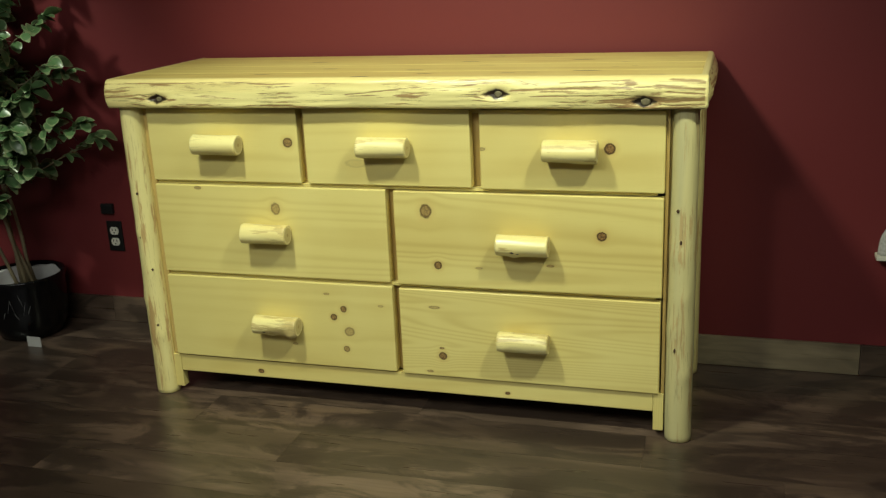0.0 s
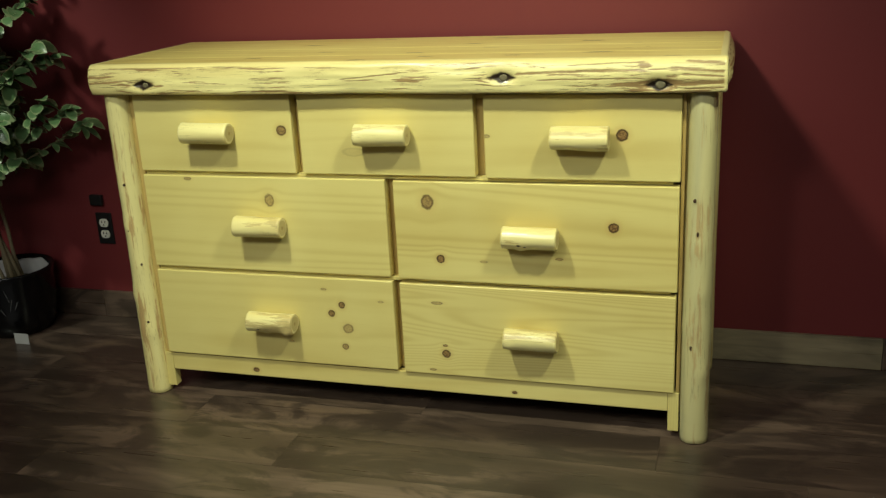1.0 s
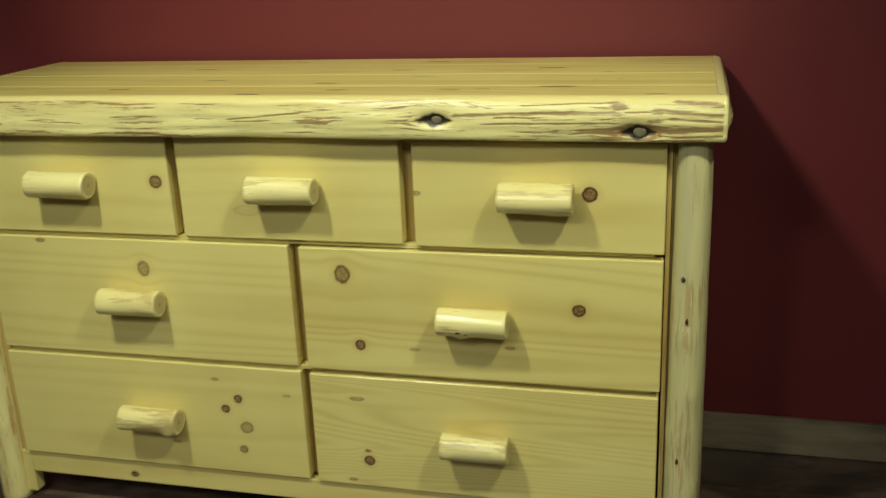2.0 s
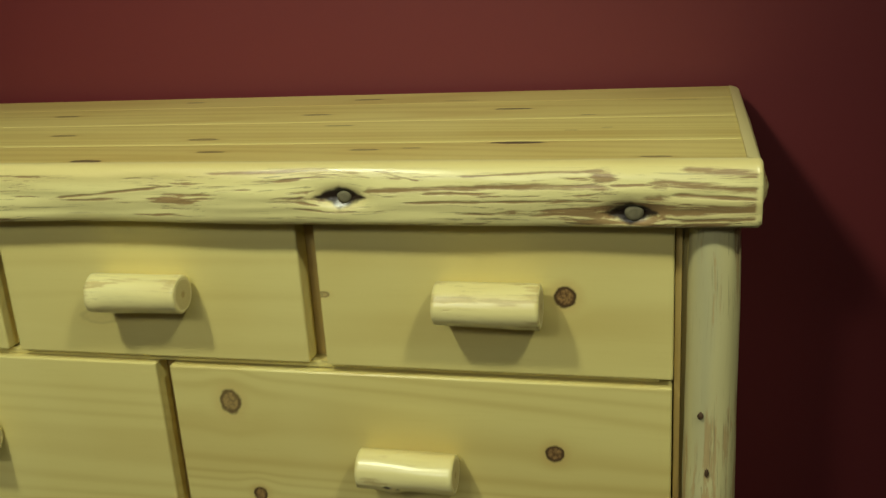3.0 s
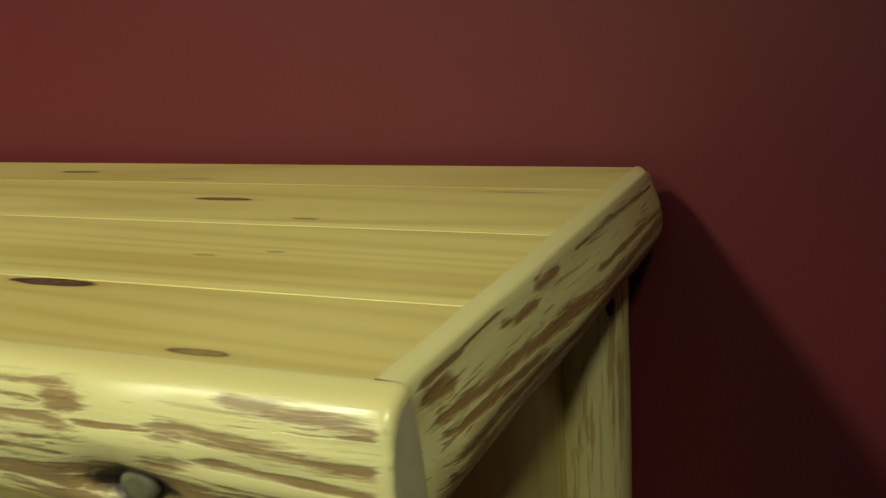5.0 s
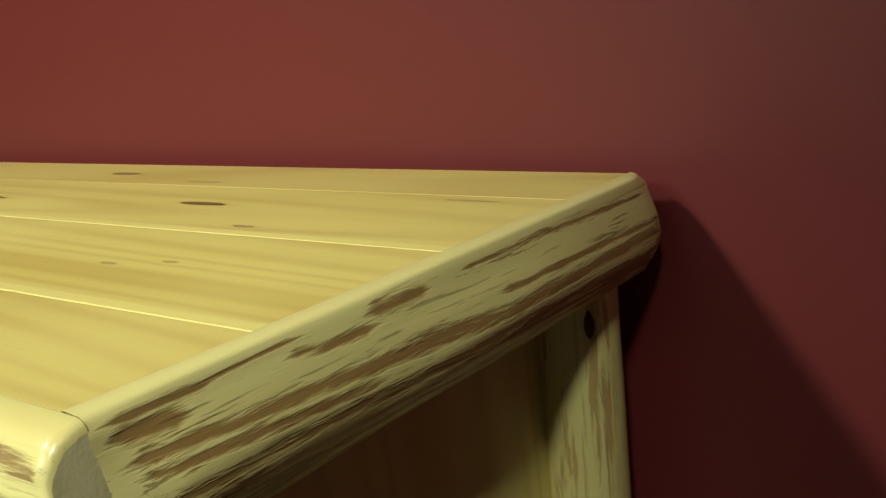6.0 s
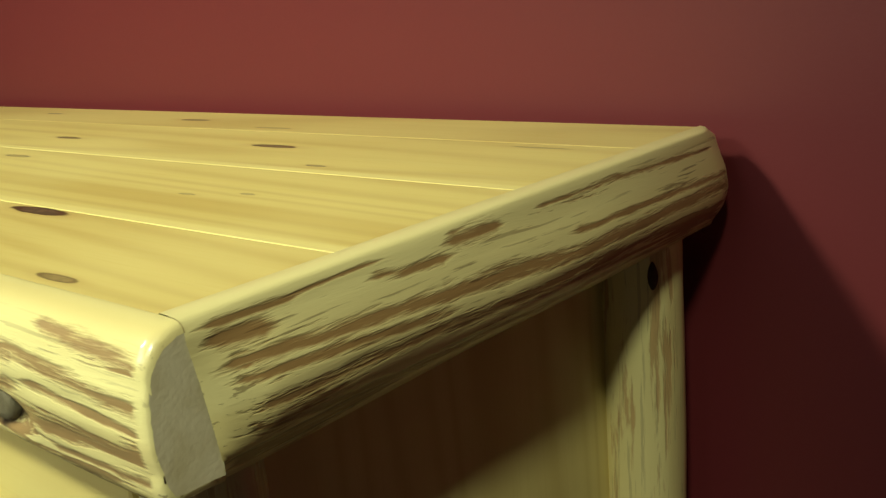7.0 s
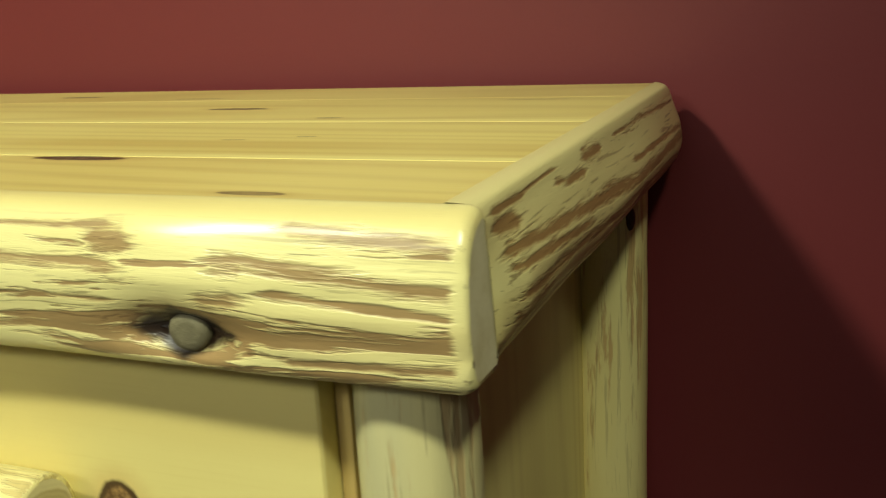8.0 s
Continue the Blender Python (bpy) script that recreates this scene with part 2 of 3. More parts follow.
def dark_laminate(name, light=0.0):
    """Brown laminate planks; every plank has a tone of its own."""
    n = Nodes(name)
    r = n.rand()
    v = n.mapped(n.obj, (0.14, 1, 1))
    moved = n.t.nodes.new("ShaderNodeVectorMath")
    moved.operation = "ADD"
    n.put(moved.inputs[0], v)
    n.put(moved.inputs[1], n.join(n.m("MULTIPLY", r, 31.0), n.m("MULTIPLY", r, 17.0), 0.0))
    v = moved.outputs[0]
    a = n.noise(v, 9, 4, 0.6, 0.8)
    b = n.noise(n.mapped(v, (0.3, 1, 1)), 70, 3, 0.6)
    tone = n.mix(r, (0.118, 0.080, 0.060), (0.165, 0.114, 0.086))
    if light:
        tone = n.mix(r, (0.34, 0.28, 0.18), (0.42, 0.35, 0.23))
    base = n.mix(n.clampmap(a, 0.38, 0.60), tone, n.mix(0.40 if light else 0.55, tone, (0.035, 0.024, 0.016)))
    base = n.mix(n.m("MULTIPLY", n.clampmap(b, 0.45, 0.75), 0.5), base, n.mix(0.5, tone, (0.03, 0.02, 0.012)))
    cloud = n.noise(n.mapped(v, (2.0, 1, 1)), 5.5, 4, 0.6, 0.6)
    base = n.mix(n.clampmap(cloud, 0.36, 0.56, 0.75, 0.0), base, n.mix(0.75, tone, (0.02, 0.014, 0.011)))
    base = n.mix(n.clampmap(cloud, 0.56, 0.72, 0.0, 0.6), base, n.mix(0.5, tone, (0.24, 0.165, 0.095)))
    smoke = n.noise(n.mapped(v, (3.0, 1, 1)), 9.0, 5, 0.65, 1.2)
    base = n.mix(n.clampmap(smoke, 0.44, 0.58, 0.0, 0.25 if light else 0.78), base, n.mix(0.85, tone, (0.018, 0.013, 0.011)))
    spots = n.noise(n.mapped(v, (2.5, 1, 1)), 7, 2)
    base = n.mix(n.clampmap(spots, 0.70, 0.78, 0, 0.8), base, (0.02, 0.014, 0.01))
    n.bump(n.m("ADD", b, n.m("MULTIPLY", a, 0.4)), 0.22, 0.0012)
    return n.done(base, n.m("MULTIPLY_ADD", b, 0.16, 0.22), 0.5)


def plain(name, colour, rough=0.5, spec=0.5, vary=0.15, scale=40, bump=0.05):
    n = Nodes(name)
    a = n.noise(n.obj, scale, 3)
    base = n.mix(a, colour, tuple(c * (1 - vary) for c in colour))
    n.bump(n.noise(n.obj, scale * 5, 2), bump, 0.001)
    return n.done(base, rough, spec)


RED = red_paint()
FLOOR_WOOD = dark_laminate("floor_laminate")
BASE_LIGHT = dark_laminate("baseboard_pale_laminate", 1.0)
BASE_DARK = dark_laminate("baseboard_dark_laminate")
PLASTER = plain("beige_plaster", (0.32, 0.29, 0.23), 0.8, 0.3)
CEILING = plain("ceiling_white", (0.40, 0.38, 0.35), 0.9, 0.2)
UNDERLAY = plain("joint_black", (0.012, 0.010, 0.008), 0.8, 0.2)
BLACK_GLAZE = plain("black_glaze", (0.006, 0.006, 0.007), 0.14, 0.3, 0.3, 20, 0.03)
BLACK_PLASTIC = plain("black_plastic", (0.012, 0.012, 0.013), 0.38, 0.4)
IVORY = plain("ivory_plastic", (0.78, 0.77, 0.68), 0.35, 0.5)
SLOT = plain("slot_dark", (0.02, 0.02, 0.02), 0.6, 0.3)
LINER = plain("white_liner", (0.72, 0.72, 0.70), 0.5, 0.4, 0.25, 30, 0.3)
# White card, its colour dimmed to grey for the shadow beside the pot
CARD = plain("shaded_white_card", (0.48, 0.48, 0.47), 0.6, 0.3)
GREY_MARK = plain("grey_strip", (0.12, 0.12, 0.12), 0.3, 0.5)
BARK = plain("stem_bark", (0.30, 0.25, 0.15), 0.7, 0.3, 0.5, 60, 0.5)
LEAF_GREEN = plain("leaf_green", (0.13, 0.25, 0.10), 0.30, 0.5, 0.45, 45, 0.1)
LEAF_EDGE = plain("leaf_cream_edge", (0.33, 0.43, 0.21), 0.30, 0.5, 0.6, 60, 0.1)
MOSS = plain("soil_cover", (0.10, 0.08, 0.05), 0.9, 0.2, 0.6, 60, 0.6)
# Glass whose sparkle is put into the colour as white and dark speckle
SPARKLE_GLASS = plain("sparkle_painted_glass", (0.92, 0.92, 0.92), 0.12, 0.7, 0.9, 240, 1.0)
# Inner carcass panels: the dimness of the closed inside is put into the colour
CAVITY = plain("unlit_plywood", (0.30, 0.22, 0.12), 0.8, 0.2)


# ---- mesh helpers ----
def mesh_of(name, bm, mats, smooth=False):
    me = bpy.data.meshes.new(name)
    bmesh.ops.recalc_face_normals(bm, faces=bm.faces)
    bm.to_mesh(me)
    bm.free()
    for mat in (mats if isinstance(mats, (list, tuple)) else [mats]):
        me.materials.append(mat)
    if smooth:
        for p in me.polygons:
            p.use_smooth = True
    return me


def part(name, bm, mats, parent=None, label="", smooth=False):
    ob = new(name, mesh_of(name, bm, mats, smooth))
    if parent is not None:
        ob.parent = parent
    if label:
        tagged(ob, label)
    return ob


def box(x0, x1, y0, y1, z0, z1, bevel=0.0, segs=2):
    bm = bmesh.new()
    bmesh.ops.create_cube(bm, size=1)
    for v in bm.verts:
        v.co = Vector((x0 + (v.co.x + 0.5) * (x1 - x0), y0 + (v.co.y + 0.5) * (y1 - y0), z0 + (v.co.z + 0.5) * (z1 - z0)))
    if bevel:
        bmesh.ops.bevel(bm, geom=list(bm.edges), offset=bevel, segments=segs, affect="EDGES", profile=0.6)
    return bm


def log(axis, centre, length, radius, seed, rings=28, segs=28, rough=0.04, lumps=(), chamfer=0.006, taper=0.0):
    """A round log along axis with uneven girth; lumps: (share of the length, angle in degrees, height, size). Ends are material 1."""
    bm = bmesh.new()
    rows = []
    shares = [0.0] + [i / rings for i in range(rings + 1)] + [1.0]
    for i, s in enumerate(shares):
        row = []
        for j in range(segs):
            a = 2 * math.pi * j / segs
            ca, sa = math.cos(a), math.sin(a)
            w = noise.noise((ca * 0.9 + seed * 3.1, sa * 0.9, s * length * 5 + seed))
            w2 = noise.noise((ca * 3 + seed, sa * 3, s * length * 14 + seed * 2))
            r = radius * (1 - taper * s * s) * (1 + rough * 1.5 * w + rough * 0.6 * w2)
            for ls, la, lh, size in lumps:
                da = (a - radians(la) + math.pi) % (2 * math.pi) - math.pi
                r += lh * math.exp(-((s - ls) * length / size) ** 2 - (da * radius / size) ** 2)
            if i in (0, len(shares) - 1):
                r -= chamfer
            t = (s - 0.5) * length
            if 0 < i < len(shares) - 1 and i in (1, len(shares) - 2):
                t *= 1 - chamfer / length
            p, q = r * ca, r * sa
            row.append(bm.verts.new(Vector(centre) + Vector({"x": (t, p, q), "y": (p, t, q), "z": (p, q, t)}[axis])))
        rows.append(row)
    for a, b in zip(rows, rows[1:]):
        for j in range(segs):
            bm.faces.new((a[j], a[(j + 1) % segs], b[(j + 1) % segs], b[j])).smooth = True
    for row in (rows[0], rows[-1]):
        f = bm.faces.new([bm.verts.new(v.co) for v in row])
        f.material_index = 1
    return bm


def strip_mesh(profile, steps, place, end_material=1, caps=(0, -1)):
    """Sweeps a closed profile: place(step, point, number) gives the vertex. Ends are material 1."""
    bm = bmesh.new()
    rows = [[bm.verts.new(place(s, p, k)) for k, p in enumerate(profile)] for s in steps]
    m = len(profile)
    for a, b in zip(rows, rows[1:]):
        for j in range(m):
            bm.faces.new((a[j], a[(j + 1) % m], b[(j + 1) % m], b[j])).smooth = True
    for row in (rows[c] for c in caps):
        f = bm.faces.new([bm.verts.new(v.co) for v in row])
        f.material_index = end_material
    return bm


def structure(name, bm, mat, label):
    return tagged(part(name, bm, mat), label, name.split("_")[0], kind="structure")


# ---- the room ----
XL, XR, YB, YW, TOP = -3.6, 3.9, -5.2, 0.502, 2.75
structure("wall_north", box(XL, XR, YW, YW + 0.12, -0.1, TOP, 0), RED, "deep red painted wall behind the dresser")
structure("wall_south", box(XL, XR, YB - 0.12, YB, -0.1, TOP, 0), PLASTER, "plain beige wall closing the shop")
structure("wall_west", box(XL - 0.12, XL, YB - 0.12, YW + 0.12, -0.1, TOP, 0), PLASTER, "plain beige side wall of the shop")
structure("wall_east", box(XR, XR + 0.12, YB - 0.12, YW + 0.12, -0.1, TOP, 0), PLASTER, "plain beige side wall of the shop")
structure("ceiling", box(XL - 0.12, XR + 0.12, YB - 0.12, YW + 0.12, TOP, TOP + 0.1, 0), CEILING, "plain off-white ceiling of the shop")
floor = structure("floor", box(XL, XR, YB, YW, -0.1, -0.008, 0), UNDERLAY, "dark brown laminate plank floor with a satin sheen")
baseboard = tagged(new("baseboard"), "brown laminate strips set along the red wall", "baseboard", kind="structure")

# ---- the dresser ----
dresser = tagged(new("dresser"), "pale yellow pine log dresser with seven drawers against the red wall", "dresser")
END = end_grain("end_grain")
END_GREY = end_grain("end_grain_weathered", 1.0)

# Tabletop boards between the front log and the wall
TOP_KNOTS = {
    0: [(0.502, 0.077, 0.0062, 5.0, 1.0), (0.672, -0.005, 0.0036, 4.5, 0.6), (0.31, 0.045, 0.0045, 4.0, 0.6), (0.37, 0.052, 0.003, 4.0, 0.5), (0.10, 0.04, 0.005, 3.5, 0.7), (-0.35, 0.05, 0.005, 4, 0.7), (-0.055, -0.008, 0.007, 3, 0.9)],
    1: [(0.22, 0.205, 0.004, 5.0, 0.45), (0.56, 0.150, 0.002, 4, 0.4), (0.605, 0.165, 0.002, 3, 0.4), (-0.2, 0.16, 0.005, 4, 0.6), (0.05, 0.12, 0.006, 3.6, 0.6)],
    2: [(0.458, 0.313, 0.005, 5.0, 0.9), (0.573, 0.255, 0.0025, 4, 0.6), (0.154, 0.294, 0.0042, 5.0, 0.8), (-0.3, 0.32, 0.005, 4, 0.7), (0.70, 0.362, 0.002, 12, 0.4)],
    3: [(0.198, 0.422, 0.005, 4.6, 0.7), (-0.12, 0.43, 0.004, 4, 0.6), (0.36, 0.395, 0.003, 8, 0.35)],
}
tabletop = new("tabletop")
tabletop.parent = dresser
SEAMS = [-0.0148, 0.085, 0.233, 0.377, 0.474]
for i in range(4):
    mat = pine("tabletop_board_pine", "x", "xy", TOP_KNOTS[i], 5.0 + 3.7 * i, 22, 0.55, ((1.03, 0.98, 0.89), (1.08, 1.05, 0.95), (1.09, 1.06, 0.97), (1.0, 0.94, 0.86))[i], SEAMS[i] + 0.003 if i in (1, 2) else None, ((0.07, 0.05, 0.03), (0.17, 0.115, 0.06)))
    part("board", box(-0.759, 0.770, SEAMS[i] + 0.0003, SEAMS[i + 1] - 0.0003, 0.872, 0.9222, 0.0005, 1), mat, tabletop)

# The peeled half log along the front edge, with three knots in hollows
EYES = [(-0.618, 0.871), (0.301, 0.882), (0.645, 0.864)]
front_profile = [(-0.006, 0.8460), (-0.006, 0.8710), (-0.015, 0.9226)]
front_profile += [(-0.0156, 0.9226), (-0.0190, 0.9224), (-0.0235, 0.9212), (-0.0275, 0.9190), (-0.0307, 0.9155)]
front_profile += [(-0.0330 - 0.0045 * math.sin(math.pi * (k + 0.5) / 16), 0.9125 - 0.0625 * (k + 0.5) / 16) for k in range(16)]
front_profile += [(-0.0310, 0.8470), (-0.026, 0.8460), (-0.014, 0.8460)]


def front_place(s, p, k):
    y, z = p
    x = s
    if k > 5:
        big = noise.noise((x * 6, z * 20, 3.3)) * 0.0055
        streak = noise.noise((x * 9, z * 150, 8.1)) * 0.0017
        y += (big + streak) * min(1.0, (k - 5) / 4)
        z += noise.noise((x * 5, 1.7, 0.4)) * 0.002 * (1 if z < 0.87 else 0.3)
        y -= 0.0045 * math.exp(-((x - 0.640) / 0.040) ** 2 - ((z - 0.903) / 0.017) ** 2)
        for ex, ez in EYES:
            du, dv = (x - ex) / 0.034, (z - ez) / 0.013
            y -= 0.0045 * math.exp(-((x - ex) / 0.06) ** 2 - ((z - ez) / 0.028) ** 2)
            y += 0.014 * math.exp(-(du * du + dv * dv) * 1.3)
    return Vector((x, y, z))


XS = [-0.776, -0.7752, -0.774, -0.772] + [-0.770 + 1.550 * i / 220 for i in range(221)] + [0.782, 0.784, 0.7856, 0.7866, 0.787]
FRONT_BANDS = [
    (0.708, 0.9140, 0.792, 0.9080, 0.0042), (0.678, 0.9005, 0.792, 0.8905, 0.0046), (0.700, 0.8870, 0.792, 0.8800, 0.0022), (0.668, 0.8668, 0.790, 0.8718, 0.0036), (0.704, 0.8555, 0.790, 0.8590, 0.0030),
    (0.338, 0.8900, 0.480, 0.8945, 0.0036), (0.470, 0.8950, 0.615, 0.8960, 0.0042), (0.455, 0.9075, 0.612, 0.9130, 0.0016), (0.385, 0.8765, 0.610, 0.8790, 0.0018), (0.535, 0.8605, 0.618, 0.8640, 0.0022),
    (0.607, 0.9060, 0.622, 0.9060, 0.0075), (0.672, 0.9000, 0.684, 0.8990, 0.0055), (0.664, 0.8825, 0.678, 0.8825, 0.0050), (0.137, 0.9115, 0.284, 0.9140, 0.0024), (-0.080, 0.8815, 0.075, 0.8960, 0.0020), (0.350, 0.9130, 0.398, 0.9030, 0.0014)]
front_mat = peeled("front_log_peeled", "x", 2.0, 0.46, 120.0, [(x, z, 0.035, 0.0145) for x, z in EYES], None, 3.6, 0.916, bands=FRONT_BANDS, tip=0.782, wood_tones=((0.84, 0.76, 0.35), (0.66, 0.52, 0.20)))


def front_ends(s, p, k):
    """The cut ends have rounded edges."""
    v = front_place(s, p, k)
    past = max((s - 0.780) / 0.007, (-0.769 - s) / 0.007, 0.0)
    if past > 0 and k != 1:
        inset = 0.0052 * (1 - math.sqrt(max(0.0, 1 - past * past)))
        v.y += inset * (0.5 if k > 4 else 0.0)
        v.z += -inset if v.z > 0.90 else (inset if v.z < 0.86 else 0.0)
    return v


part("front_log", strip_mesh(front_profile, XS, front_ends), [front_mat, END_GREY], tabletop, "peeled half log with brown bark streaks")


def eye_knot(x, z, r):
    bm = bmesh.new()
    segs, rows = 20, []
    for rr, y in ((1.0, 0.0), (1.0, -0.004), (0.88, -0.0062), (0.5, -0.0068)):
        rows.append([bm.verts.new((x + r * rr * 1.15 * math.cos(a) * (1 + 0.05 * math.sin(3 * a)), -0.0265 + y, z + r * rr * math.sin(a))) for a in (2 * math.pi * j / segs for j in range(segs))])
    for a, b in zip(rows, rows[1:]):
        for j in range(segs):
            bm.faces.new((a[j], a[(j + 1) % segs], b[(j + 1) % segs], b[j])).smooth = True
    bm.faces.new(rows[-1])
    return bm


KNOT_GREY = plain("grey_branch_stub", (0.21, 0.185, 0.11), 0.65, 0.25, 0.5, 130, 0.4)
for (ex, ez), r in zip(EYES, (0.0070, 0.0080, 0.0094)):
    part("knot", eye_knot(ex + 0.004, ez - 0.001, r), KNOT_GREY, tabletop, "grey cut branch stub in a dark hollow")

# Half logs along both short ends
end_profile = [(0.0, 0.848), (0.0, 0.9223), (0.0, 0.9229), (0.0007, 0.9231), (0.0118, 0.9224), (0.0142, 0.9205)]
end_profile += [(0.0155 + 0.0100 * math.sin(math.pi * ((k + 0.5) / 18) ** 1.35) - 0.004 * (k / 17) ** 4, 0.9185 - 0.070 * (k + 0.5) / 18) for k in range(18)]
end_profile += [(0.009, 0.8460), (0.004, 0.847)]


def end_log(side, seed):
    """Its front end is coped over the end of the front log, further forward at the top."""
    def place(s, p, k):
        dx, z = p
        reach = max(0.0, min(1.0, (k - 5) / 2)) if k < 24 else 0.0
        cope = -0.0017 + 0.009 * min(1.2, max(0.0, (0.916 - z) / 0.054)) ** 0.8
        y = s + reach * max(0.0, 1 - (s + 0.0148) / 0.06) * cope
        if 4 <= k <= 5 and s > 0.45:
            dx -= 0.007 * ((s - 0.45) / 0.024) ** 2
        if 5 < k < 24:
            start = max(0.0, min(1.0, (s + 0.0148) / 0.030)) ** 0.7
            dx = 0.0174 + (dx - 0.0174) * start
            dx += (0.001 * math.sin(math.pi * s / 0.475) + noise.noise((s * 6, z * 22, seed)) * 0.003 + noise.noise((s * 9, z * 150, seed * 2)) * 0.001) * start
            if s > 0.450:
                dx -= 0.0025 * ((s - 0.450) / 0.024) ** 2
            if z < 0.858:
                z += 0.004 * max(0.0, 1 - (s + 0.0148) / 0.03)
        return Vector((side * ((0.7702 if side > 0 else 0.7592) + dx), y, z + (noise.noise((s * 5, seed, 0.3)) * 0.0025 if z < 0.86 else 0)))

    steps = [-0.0148 + 0.4888 * i / 120 for i in range(121)]
    return strip_mesh(end_profile, steps, place, 1, (-1,))


END_BANDS = [
    (0.000, 0.9165, 0.040, 0.9150, 0.0022), (0.030, 0.9155, 0.092, 0.9170, 0.0013), (-0.001, 0.9095, 0.022, 0.9085, 0.0048), (0.004, 0.8978, 0.145, 0.8897, 0.0040), (0.135, 0.8900, 0.270, 0.8820, 0.0052), (0.260, 0.8825, 0.470, 0.8800, 0.0046),
    (0.007, 0.8905, 0.135, 0.8806, 0.0030), (0.015, 0.8759, 0.152, 0.8718, 0.0042), (0.145, 0.8718, 0.330, 0.8613, 0.0046), (0.019, 0.8650, 0.105, 0.8560, 0.0028), (0.010, 0.8550, 0.200, 0.8555, 0.0034), (0.190, 0.8555, 0.420, 0.8535, 0.0040),
    (0.094, 0.9100, 0.139, 0.9065, 0.0026), (0.153, 0.9125, 0.188, 0.9120, 0.0045), (0.236, 0.9140, 0.322, 0.9150, 0.0018), (0.300, 0.9140, 0.450, 0.9100, 0.0022), (0.263, 0.8945, 0.468, 0.8890, 0.0024)]
END_MAT = peeled("end_log_peeled", "y", 7.0, 0.42, 80.0, (), (0.0, 0.012), 2.8, 0.917, brown=(0.205, 0.108, 0.036), bands=END_BANDS)
part("end_log", end_log(1, 4.0), [END_MAT, END], tabletop, "peeled half log with brown bark streaks")
part("end_log", end_log(-1, 9.0), [END_MAT, END], tabletop, "peeled half log with brown bark streaks")

# Posts, frame and panels
post_mats = [peeled("post_peeled", "z", 3.0 + 2 * i, 0.25, 55.0, (), None, 3.0, fine=0.4, brown=(0.36, 0.24, 0.10)) for i in range(2)]
post_mats.append(peeled("post_weathered", "z", 6.4, 0.32, 60.0, (), None, 2.6, fine=0.5, brown=(0.33, 0.24, 0.11), wood_tones=((0.64, 0.58, 0.29), (0.46, 0.44, 0.26))))
for px, py, seed, mat, taper in [(-0.733, 0.014, 1.2, 0, 0.04), (0.739, 0.014, 2.6, 2, 0.13), (-0.733, 0.433, 4.4, 0, 0.04), (0.737, 0.433, 6.1, 1, 0.0)]:
    lumps = [(0.58, 250, 0.004, 0.02), (0.45, 285, 0.003, 0.016), (0.22, 300, 0.004, 0.02), (0.35, 220, 0.003, 0.02)]
    part("post", log("z", (px, py, 0.4245), 0.849, 0.0335, seed, 60, 30, 0.035, lumps, 0.004, taper), [post_mats[mat], END], dresser)



def post_knot(px, py, angle, z, w, h, r=0.0335):
    """A small dark branch scar lying on the round of a post."""
    bm = bmesh.new()
    rim = []
    for lift, size in ((-0.002, 1.0), (0.0014, 0.8), (0.0018, 0.3)):
        row_ = []
        for j in range(14):
            a = 2 * math.pi * j / 14
            du, dz = w * size * math.cos(a) * (0.6 + 0.4 * abs(math.cos(a))), h * size * math.sin(a)
            b = radians(angle) + du / r
            row_.append(bm.verts.new((px + (r + lift) * math.cos(b), py + (r + lift) * math.sin(b), z + dz)))
        rim.append(row_)
    for a, b in zip(rim, rim[1:]):
        for j in range(14):
            bm.faces.new((a[j], a[(j + 1) % 14], b[(j + 1) % 14], b[j])).smooth = True
    bm.faces.new(rim[-1])
    return bm


SCAR = plain("dark_branch_scar", (0.10, 0.055, 0.028), 0.6, 0.3, 0.6, 200, 0.4)
for px, py, angle, z, w, h in [(0.737, 0.433, 318, 0.818, 0.0045, 0.012), (0.739, 0.014, 248, 0.604, 0.004, 0.005), (0.739, 0.014, 264, 0.527, 0.003, 0.006), (0.739, 0.014, 250, 0.25, 0.003, 0.007), (-0.733, 0.014, 275, 0.607, 0.004, 0.004), (-0.733, 0.014, 262, 0.481, 0.004, 0.004), (-0.733, 0.014, 300, 0.385, 0.004, 0.005), (-0.733, 0.014, 290, 0.218, 0.004, 0.004)]:
    part("knot", post_knot(px, py, angle, z, w, h), SCAR, dresser)
SIDE = pine("side_panel_pine", "z", "yz", [], 21.0, 20, 0.45)
FRAME = pine("frame_pine", "x", "xz", [(-0.42, 0.088, 0.006, 1.4, 1.0), (0.30, 0.085, 0.004, 1.5, 1.0)], 13.0, 26, 0.3)
FOOT = pine("foot_pine", "z", "xz", [], 19.0, 26, 0.3)
# Darker copy of the pine: shadow of the recessed gaps put into the colour
STILE_SHADED = pine("stile_shaded_pine", "z", "xz", [], 17.0, 26, 0.5, (0.78, 0.66, 0.60))
for side in (-1, 1):
    a, b = sorted((side * 0.677, side * 0.7027))
    part("foot_block", box(a, b, 0.008, 0.034, 0.018, 0.1195, 0.0015), FOOT, dresser)
    a, b = sorted((side * 0.703, side * 0.721))
    part("side_panel", box(a, b, 0.030, 0.425, 0.06, 0.8495, 0.001), SIDE, dresser)
    a, b = sorted((side * (0.6948 if side > 0 else 0.6818), side * 0.7028))
    part("stile", box(a, b, 0.0150, 0.036, 0.1205, 0.8450, 0.0012), STILE_SHADED, dresser)
part("bottom_rail", box(-0.6765, 0.6765, 0.008, 0.030, 0.070, 0.1195, 0.002), FRAME, dresser)
